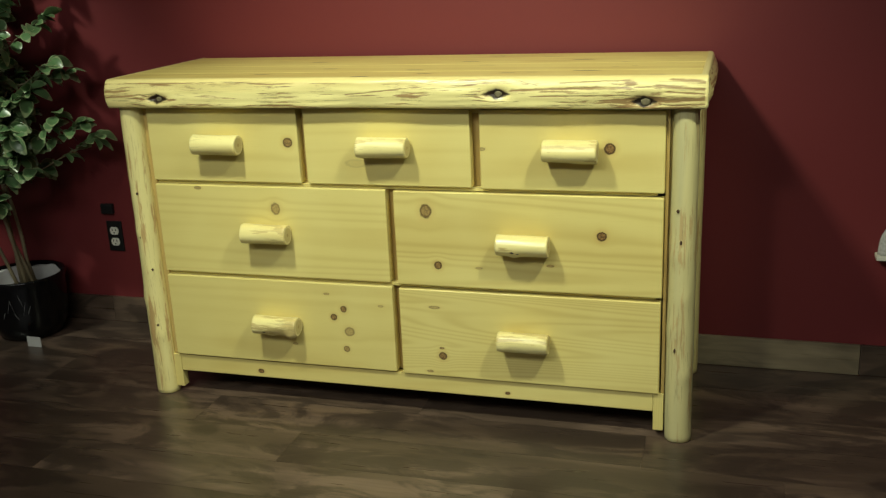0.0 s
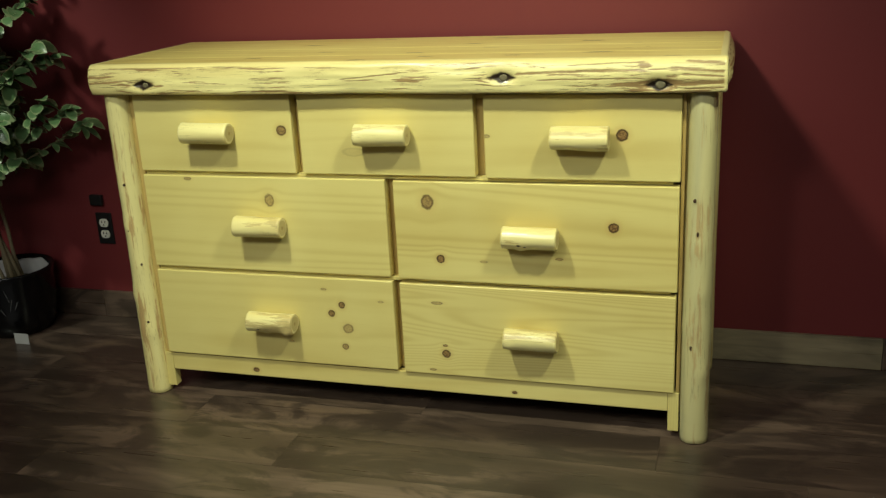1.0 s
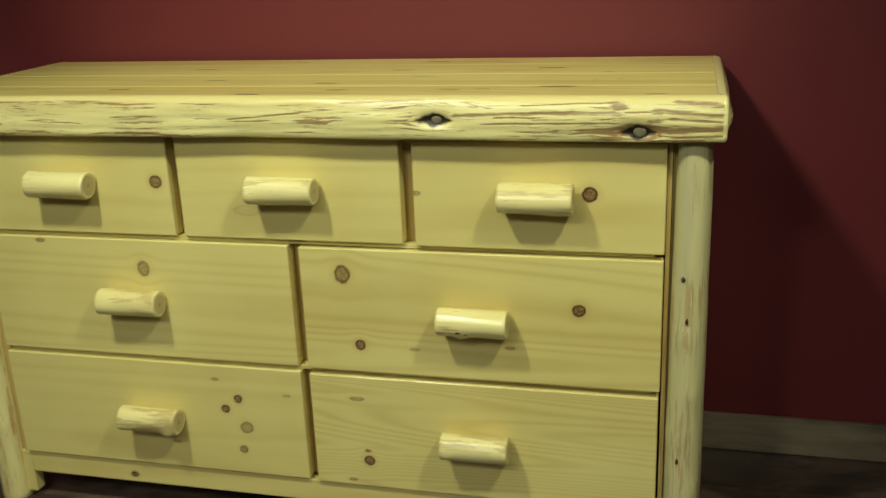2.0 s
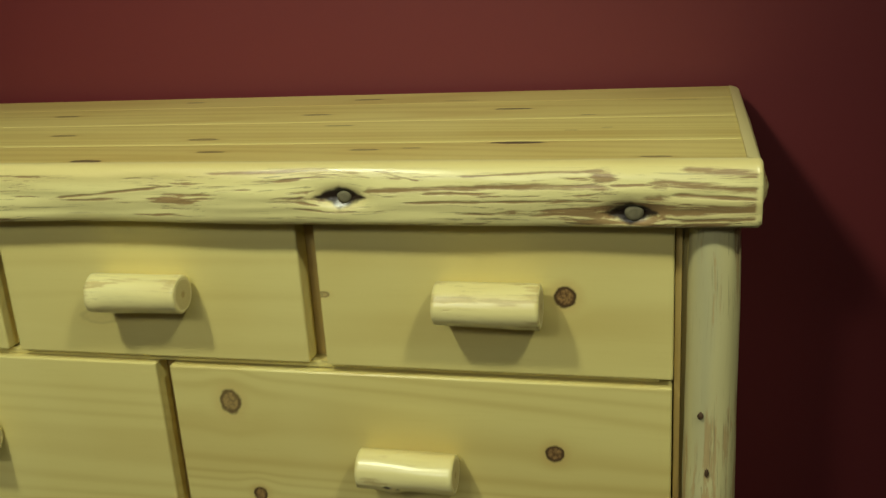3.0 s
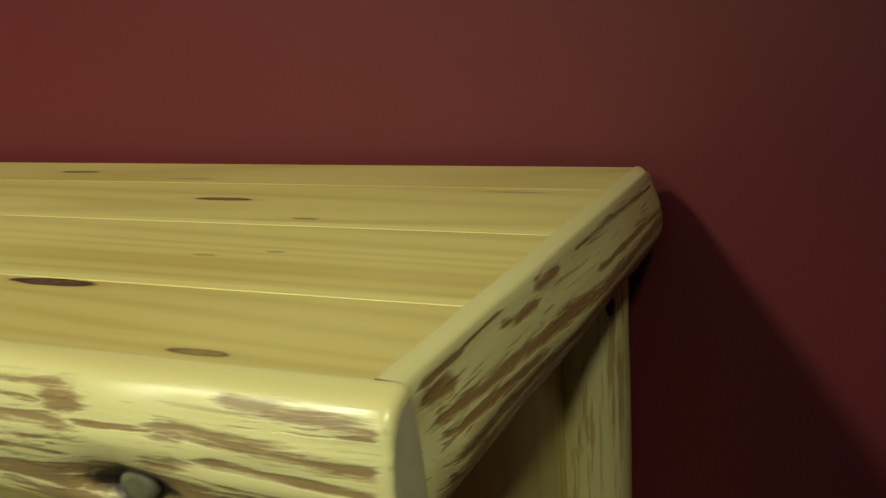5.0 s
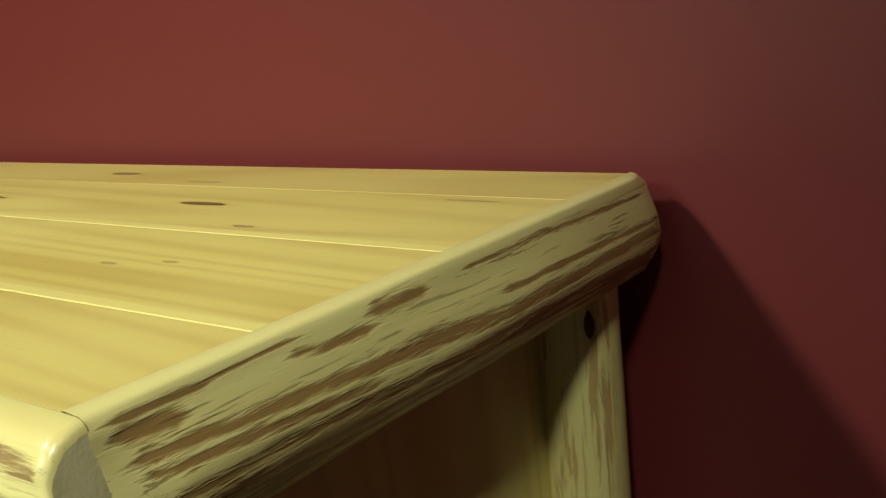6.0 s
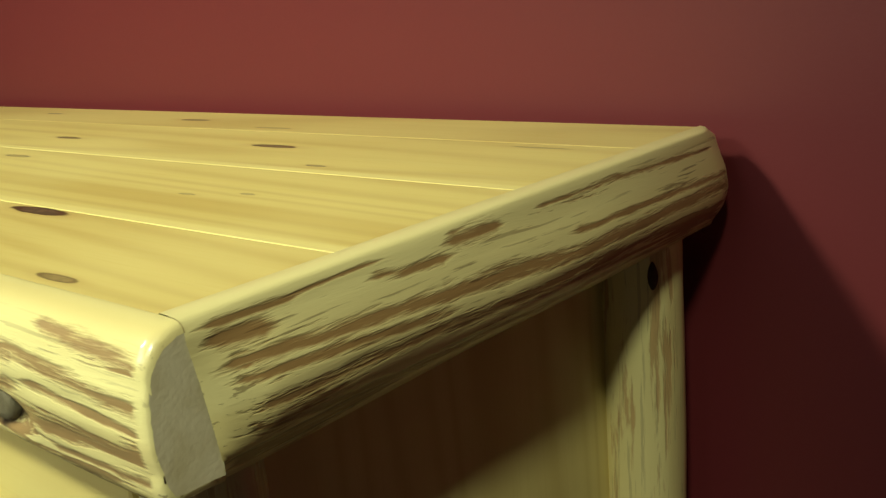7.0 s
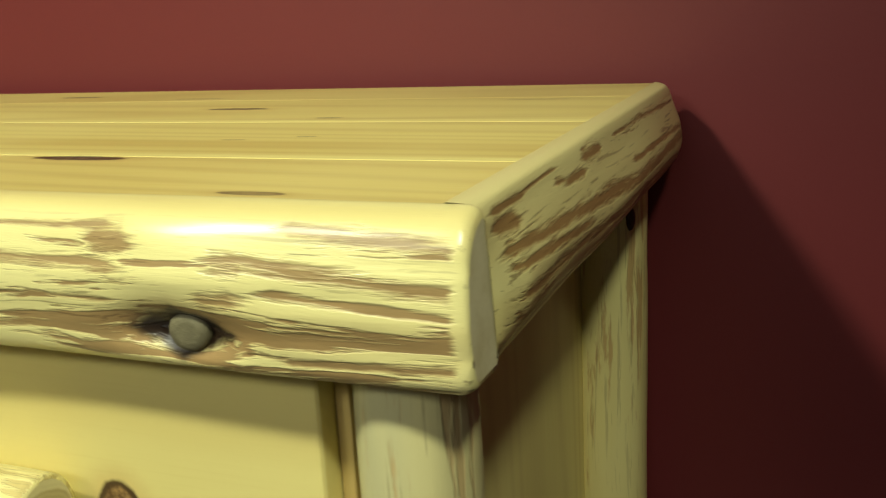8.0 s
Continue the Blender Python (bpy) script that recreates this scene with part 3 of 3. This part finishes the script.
part("top_rail", box(-0.6775, 0.6775, 0.034, 0.050, 0.825, 0.8495, 0.001), FRAME, dresser)
part("divider_rail", box(-0.6775, 0.6775, 0.013, 0.050, 0.6323, 0.6408, 0.0008), FRAME, dresser)
part("divider_rail", box(-0.6775, 0.6775, 0.013, 0.050, 0.3693, 0.3778, 0.0008), FRAME, dresser)
part("divider_stile", box(-0.249, -0.212, 0.0335, 0.050, 0.6411, 0.8245, 0.001), STILE_SHADED, dresser)
part("divider_stile", box(0.214, 0.256, 0.0335, 0.050, 0.6411, 0.8245, 0.001), STILE_SHADED, dresser)
part("divider_stile", box(-0.018, 0.024, 0.0335, 0.050, 0.3781, 0.6320, 0.001), STILE_SHADED, dresser)
part("divider_stile", box(-0.018, 0.024, 0.0335, 0.050, 0.1205, 0.3690, 0.001), STILE_SHADED, dresser)
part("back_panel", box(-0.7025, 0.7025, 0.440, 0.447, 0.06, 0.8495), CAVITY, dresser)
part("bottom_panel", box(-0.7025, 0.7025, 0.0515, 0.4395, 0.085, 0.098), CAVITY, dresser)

# Drawers, each with its knots and a log handle: x0, x1, z0, z1, handle x, handle z, knots, ring count, contrast
DRAWERS = [
    (-0.681, -0.240, 0.643, 0.840, -0.463, 0.749, [(-0.269, 0.752, 0.012, 1.0, 0.85)], 14, 0.25),
    (-0.221, 0.223, 0.643, 0.840, 0.003, 0.748, [(-0.08, 0.70, 0.010, 3.0, 0.12)], 16, 0.30),
    (0.247, 0.694, 0.641, 0.838, 0.474, 0.745, [(0.565, 0.747, 0.0125, 1.0, 1.0), (0.252, 0.742, 0.004, 2.0, 0.5)], 12, 0.40),
    (-0.681, -0.008, 0.380, 0.632, -0.345, 0.508, [(-0.322, 0.572, 0.015, 0.8, 0.55), (-0.55, 0.624, 0.004, 2.4, 0.6)], 20, 0.35),
    (0.013, 0.693, 0.378, 0.630, 0.355, 0.506, [(0.099, 0.579, 0.017, 0.85, 0.75), (0.547, 0.530, 0.011, 1.0, 1.0), (0.126, 0.435, 0.0095, 1.0, 0.95), (0.42, 0.448, 0.003, 3.0, 0.6), (0.235, 0.433, 0.003, 3.0, 0.4)], 26, 0.45),
    (-0.681, -0.005, 0.125, 0.369, -0.338, 0.248, [(-0.148, 0.297, 0.0085, 1.0, 0.9), (-0.178, 0.272, 0.0085, 1.0, 0.9), (-0.135, 0.232, 0.012, 1.1, 0.5), (-0.147, 0.181, 0.008, 1.0, 0.7), (-0.195, 0.338, 0.003, 2.5, 0.5), (-0.30, 0.185, 0.003, 2.6, 0.5), (-0.04, 0.312, 0.003, 2.5, 0.4)], 20, 0.30),
    (0.013, 0.691, 0.122, 0.366, 0.352, 0.247, [(0.128, 0.182, 0.010, 1.0, 0.95), (0.126, 0.204, 0.003, 2.0, 0.8), (0.11, 0.318, 0.004, 3.5, 0.5), (0.09, 0.135, 0.003, 2.8, 0.6)], 60, 0.50),
]
RING_END = ring_end("ringed_end_grain")
HANDLE_EYES = {4: [(-0.022, -0.012, 0.007, 0.0028), (-0.008, -0.016, 0.004, 0.002)], 5: [(-0.030, -0.014, 0.006, 0.0025)]}
HANDLE_LUMPS = [(), [(0.06, 200, 0.004, 0.012)], [(0.75, 300, 0.002, 0.02)], (), [(0.35, 250, 0.005, 0.012)], [(0.85, 230, 0.008, 0.012), (0.4, 270, 0.004, 0.012)], [(0.12, 200, 0.003, 0.01)]]
for i, (x0, x1, z0, z1, hx, hz, knots, rings, contrast) in enumerate(DRAWERS):
    drawer = new("drawer")
    drawer.parent = dresser
    part("front", box(x0, x1, 0.0, 0.0325, z0, z1, 0.0035, 3), pine("drawer_pine", "x", "xz", knots, 2.0 + 4.3 * i, rings, contrast), drawer)
    handle_mat = peeled("handle_peeled", "x", 11.0 + 3 * i, (0.24, 0.30, 0.36, 0.24, 0.38, 0.66, 0.32)[i], 60.0, HANDLE_EYES.get(i, ()), None, 9.0, fine=0.4, brown=(0.38, 0.30, 0.12))
    handle = part("handle", log("x", (0, 0, 0), 0.131, 0.0265, 3.0 + 1.9 * i, 24, 22, 0.075 if i != 5 else 0.13, HANDLE_LUMPS[i], 0.003), [handle_mat, RING_END], drawer, "peeled log handle")
    handle.location = (hx, -0.0285, hz)

# ---- outlet and small pieces on the wall ----
outlet = tagged(new("wall_outlet"), "black wall outlet plate with two ivory sockets", "outlet")
OX, OZ = -1.200, 0.315
part("plate", box(OX - 0.030, OX + 0.030, 0.496, 0.502, OZ - 0.054, OZ + 0.054, 0.003), BLACK_PLASTIC, outlet)
for dz in (-0.0195, 0.0195):
    bm = bmesh.new()
    bmesh.ops.create_cone(bm, cap_ends=True, segments=28, radius1=0.0170, radius2=0.0165, depth=0.004, matrix=Matrix.Translation((OX, 0.495, OZ + dz)) @ pose(0, 0, 0, 90))
    for v in bm.verts:
        v.co.z = OZ + dz + max(-0.0135, min(0.0135, v.co.z - OZ - dz))
    socket = part("socket", bm, IVORY, outlet, "ivory socket face")
    for dx in (-0.0062, 0.0062):
        part("slot", box(OX + dx - 0.0011, OX + dx + 0.0011, 0.4920, 0.4932, OZ + dz, OZ + dz + 0.008), SLOT, socket)
    part("slot", box(OX - 0.0022, OX + 0.0022, 0.4920, 0.4932, OZ + dz - 0.009, OZ + dz - 0.0045, 0.0004), SLOT, socket)
# A small black block with rounded edges above the plate
tagged(part("wall_block", box(-1.238, -1.190, 0.486, 0.502, 0.395, 0.432, 0.006), BLACK_PLASTIC), "small black block on the wall above the outlet", "wall fitting")

# A glass ornament that gives no light of its own
wall_ornament = tagged(new("wall_ornament"), "pale arched glass ornament on a small ledge at the wall", "ornament")
bm = bmesh.new()
rows = []
for k in range(9):
    s = k / 8
    w = 0.040 * math.sqrt(max(0.02, 1 - s ** 2.4))
    rows.append([bm.verts.new((1.274 + w * math.cos(a), 0.478 + 0.018 * math.sin(a), 0.368 + 0.088 * s)) for a in (2 * math.pi * j / 20 for j in range(20))])
for a, b in zip(rows, rows[1:]):
    for j in range(20):
        bm.faces.new((a[j], a[(j + 1) % 20], b[(j + 1) % 20], b[j]))
bm.faces.new(rows[0]), bm.faces.new(rows[-1])
part("glass_arch", bm, SPARKLE_GLASS, wall_ornament, smooth=True)
part("ledge", box(1.230, 1.318, 0.455, 0.502, 0.356, 0.3675, 0.002), IVORY, wall_ornament)

# ---- potted tree ----
plant = tagged(new("potted_tree"), "artificial tree with cream-edged green leaves in a black pot", "plant")
PX, PY = -1.485, 0.350


def lathe(profile, segs, cx, cy, wave=0.0):
    bm = bmesh.new()
    rows = []
    for r, z in profile:
        rows.append([bm.verts.new((cx + r * math.cos(a), cy + r * math.sin(a), z + wave * math.sin(5 * a + r * 60) + wave * 0.6 * math.sin(11 * a))) for a in (2 * math.pi * j / segs for j in range(segs))])
    for a, b in zip(rows, rows[1:]):
        for j in range(segs):
            bm.faces.new((a[j], a[(j + 1) % segs], b[(j + 1) % segs], b[j])).smooth = True
    return bm, rows


bm, rows = lathe([(0.095, 0.0), (0.105, 0.004), (0.122, 0.05), (0.132, 0.12), (0.134, 0.19), (0.138, 0.212), (0.136, 0.218), (0.128, 0.216), (0.122, 0.15), (0.10, 0.02)], 48, PX, PY)
bm.faces.new(rows[0])
part("pot", bm, BLACK_GLAZE, plant, "glossy black pot", True)
bm, rows = lathe([(0.110, 0.13), (0.116, 0.17), (0.119, 0.198), (0.1205, 0.206), (0.1195, 0.196), (0.1175, 0.18)], 60, PX, PY, 0.004)
part("liner", bm, LINER, plant, "crumpled white liner inside the rim", True)
bm, rows = lathe([(0.112, 0.150), (0.09, 0.157), (0.04, 0.163), (0.01, 0.165)], 40, PX, PY, 0.003)
bm.faces.new(rows[-1])
part("soil", bm, MOSS, plant, "brown dry soil cover", True)
rng = random.Random(11)
# Seven thin grey strips laid on the pot's side
for k in range(7):
    a0 = -1.15 + 0.11 * (k - 3) + rng.uniform(-0.04, 0.04)
    z0 = 0.115 + rng.uniform(-0.03, 0.03)
    bm = bmesh.new()
    top_, low_ = [], []
    for j in range(7):
        s = j / 6
        a = a0 + 0.09 * (s - 0.5) * (1 if k % 2 else -1)
        zz = z0 + 0.045 * s * (1 if k % 3 else -0.6)
        hw = 0.003 * math.sin(math.pi * (0.08 + 0.84 * s))
        rr = 0.1345 if zz > 0.1 else 0.1315
        for lst, dz in ((top_, hw), (low_, -hw)):
            lst.append(bm.verts.new((PX + rr * math.cos(a), PY + rr * math.sin(a), zz + dz)))
    for j in range(6):
        bm.faces.new((low_[j], low_[j + 1], top_[j + 1], top_[j]))
    mark = part("pot_strip", bm, GREY_MARK, plant, "thin grey strip on the pot")
tagged(part("price_card", box(-1.404, -1.350, 0.222, 0.2235, 0.0, 0.036, 0.0004), CARD), "small white card standing at the foot of the black pot", "card")


def tube(points, radii, segs=8):
    bm = bmesh.new()
    rows = []
    for k, p in enumerate(points):
        d = (points[min(k + 1, len(points) - 1)] - points[max(k - 1, 0)]).normalized()
        u = d.orthogonal().normalized()
        w = d.cross(u)
        rows.append([bm.verts.new(p + radii[k] * (u * math.cos(a) + w * math.sin(a))) for a in (2 * math.pi * j / segs for j in range(segs))])
    for a, b in zip(rows, rows[1:]):
        for j in range(segs):
            bm.faces.new((a[j], a[(j + 1) % segs], b[(j + 1) % segs], b[j])).smooth = True
    bm.faces.new(rows[0]), bm.faces.new(rows[-1])
    return bm


def curve_points(a, b, bend, count=10):
    side = Vector((rng.uniform(-1, 1), rng.uniform(-1, 1), 0)) * bend
    return [a.lerp(b, s) + side * math.sin(math.pi * s) + Vector((rng.uniform(-1, 1), rng.uniform(-1, 1), 0)) * bend * 0.12 for s in (k / count for k in range(count + 1))]


def leaf_mesh(length, width, droop, name="leaf"):
    """One leaf: green blade with a cream margin, folded along the midrib and curved."""
    bm = bmesh.new()
    rows = []
    for k in range(7):
        s = k / 6
        w = width * math.sin(math.pi * min(1, 0.06 + 0.90 * s ** 1.15)) ** 0.8
        z = -droop * s * s * length
        row = []
        for f in (-1, -0.80, 0, 0.80, 1):
            row.append(bm.verts.new((s * length, f * w, z + abs(f) * w * 0.30)))
        rows.append(row)
    for k, (a, b) in enumerate(zip(rows, rows[1:])):
        for j in range(4):
            f = bm.faces.new((a[j], a[j + 1], b[j + 1], b[j]))
            f.material_index = 1 if j in (0, 3) or k == 5 else 0
            f.smooth = True
    return mesh_of(name, bm, [LEAF_GREEN, LEAF_EDGE])


LEAVES = [leaf_mesh(0.056, 0.0205, 0.35), leaf_mesh(0.047, 0.0185, 0.15), leaf_mesh(0.064, 0.0220, 0.55)]
stems, twig_ends = [], []
for k, (tx, ty, tz) in enumerate([(-1.70, 0.30, 1.35), (-1.58, 0.25, 1.50), (-1.62, 0.30, 1.42), (-1.44, 0.36, 1.25), (-1.78, 0.30, 1.10), (-1.63, 0.20, 1.20)]):
    base_p = Vector((PX + 0.012 + 0.026 * math.cos(k * 1.05), PY + 0.026 * math.sin(k * 1.05), 0.155))
    pts = curve_points(base_p, Vector((tx, ty, tz)), 0.03, 14)
    part("stem", tube(pts, [0.0056 * (1 - 0.6 * j / 14) + 0.001 for j in range(15)], 9), BARK, plant, smooth=True)
    stems.append(pts)
for k in range(72):
    pts = stems[k % 6]
    q = pts[rng.randint(6, 14)]
    ang = rng.uniform(0, 6.28)
    reach = rng.uniform(0.10, 0.24)
    tip = q + Vector((math.cos(ang) * reach, math.sin(ang) * reach * 0.55 - 0.03, rng.uniform(0.0, 0.13)))
    tip.y = min(tip.y, 0.44)
    twig_ends.append((q, tip))
# The boughs that reach towards the dresser
for (ax, ay, az), (bx, by, bz) in [((-1.39, 0.33, 0.62), (-1.13, 0.33, 0.745)), ((-1.38, 0.34, 0.56), (-1.10, 0.36, 0.70)), ((-1.40, 0.33, 0.60), (-1.20, 0.30, 0.78)), ((-1.40, 0.31, 0.80), (-1.20, 0.31, 0.94)), ((-1.40, 0.31, 0.85), (-1.17, 0.35, 0.90)), ((-1.39, 0.31, 0.75), (-1.26, 0.27, 0.86)), ((-1.40, 0.31, 0.95), (-1.22, 0.33, 1.07)), ((-1.45, 0.30, 0.55), (-1.40, 0.24, 0.58)), ((-1.48, 0.28, 0.45), (-1.43, 0.23, 0.50)), ((-1.50, 0.28, 0.45), (-1.50, 0.22, 0.54)), ((-1.42, 0.30, 0.60), (-1.33, 0.25, 0.65))] + [((x0, 0.31, z0), (x0 + dx, 0.31 + dy, z0 + dz)) for x0, z0, dx, dy, dz in ((rng.uniform(-1.62, -1.38), rng.uniform(0.50, 1.15), rng.uniform(-0.08, 0.17), rng.uniform(-0.13, 0.08), rng.uniform(0.02, 0.12)) for _ in range(60))]:
    twig_ends.append((Vector((ax, ay, az)), Vector((bx, by, bz))))
twigs = bmesh.new()
leaf_spots = []
for q, tip in twig_ends:
    pts = curve_points(q, tip, 0.012, 6)
    piece = tube(pts, [0.0032 * (1 - 0.6 * j / 6) for j in range(7)], 5)
    me = bpy.data.meshes.new("twig")
    piece.to_mesh(me)
    piece.free()
    twigs.from_mesh(me)
    bpy.data.meshes.remove(me)
    way = (tip - q).normalized()
    for j in range(16):
        s = 0.38 + 0.62 * (j / 15) ** 0.7
        p = q.lerp(tip, s)
        yaw = math.atan2(way.y, way.x) + (1.0 if j % 2 else -1.0) * rng.uniform(0.4, 1.5) * (1.15 - 0.5 * s)
        m = Matrix.Translation(p) @ Euler((rng.uniform(-0.9, 0.9), rng.uniform(-0.7, 0.5), yaw)).to_matrix().to_4x4() @ Matrix.Scale(rng.uniform(0.65, 1.1), 4)
        end = m @ Vector((0.05, 0, 0))
        if end.y < 0.495 and p.y < 0.495:
            leaf_spots.append(m)
part("twigs", twigs, BARK, plant, smooth=True)
leaf_spots.sort(key=lambda m: -m.translation.x)
for k, m in enumerate(leaf_spots[:290]):
    ob = new("leaf", LEAVES[k % 3])
    ob.parent = plant
    ob.matrix_basis = m
rest = bmesh.new()
for k, m in enumerate(leaf_spots[290:]):
    first = len(rest.verts)
    rest.from_mesh(LEAVES[k % 3])
    rest.verts.ensure_lookup_table()
    for v in rest.verts[first:]:
        v.co = m @ v.co
tagged(part("foliage", rest, [LEAF_GREEN, LEAF_EDGE], plant), kind="stuff")

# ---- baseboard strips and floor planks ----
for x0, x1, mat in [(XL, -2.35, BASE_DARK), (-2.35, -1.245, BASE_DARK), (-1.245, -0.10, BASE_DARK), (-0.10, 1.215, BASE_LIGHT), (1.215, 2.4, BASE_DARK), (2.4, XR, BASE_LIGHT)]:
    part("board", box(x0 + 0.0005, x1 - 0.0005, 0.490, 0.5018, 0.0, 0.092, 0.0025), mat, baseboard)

rng = random.Random(5)


def plank_mesh(half):
    return mesh_of("plank", box(-half, half, -0.0802, 0.0802, -0.008, 0.0), FLOOR_WOOD)


PLANK = plank_mesh(0.6098)
y = YW - 0.0925
while y > YB + 0.08:
    x = XL - rng.uniform(0.0, 1.0)
    while x < XR - 0.02:
        lo, hi = max(x, XL), min(x + 1.22, XR)
        if hi - lo > 0.02:
            ob = new("plank", PLANK if hi - lo > 1.219 else plank_mesh((hi - lo) / 2 - 0.0002))
            ob.parent = floor
            ob.location = ((lo + hi) / 2, y, rng.uniform(-0.0004, 0.0))
        x += 1.22
    y -= 0.161
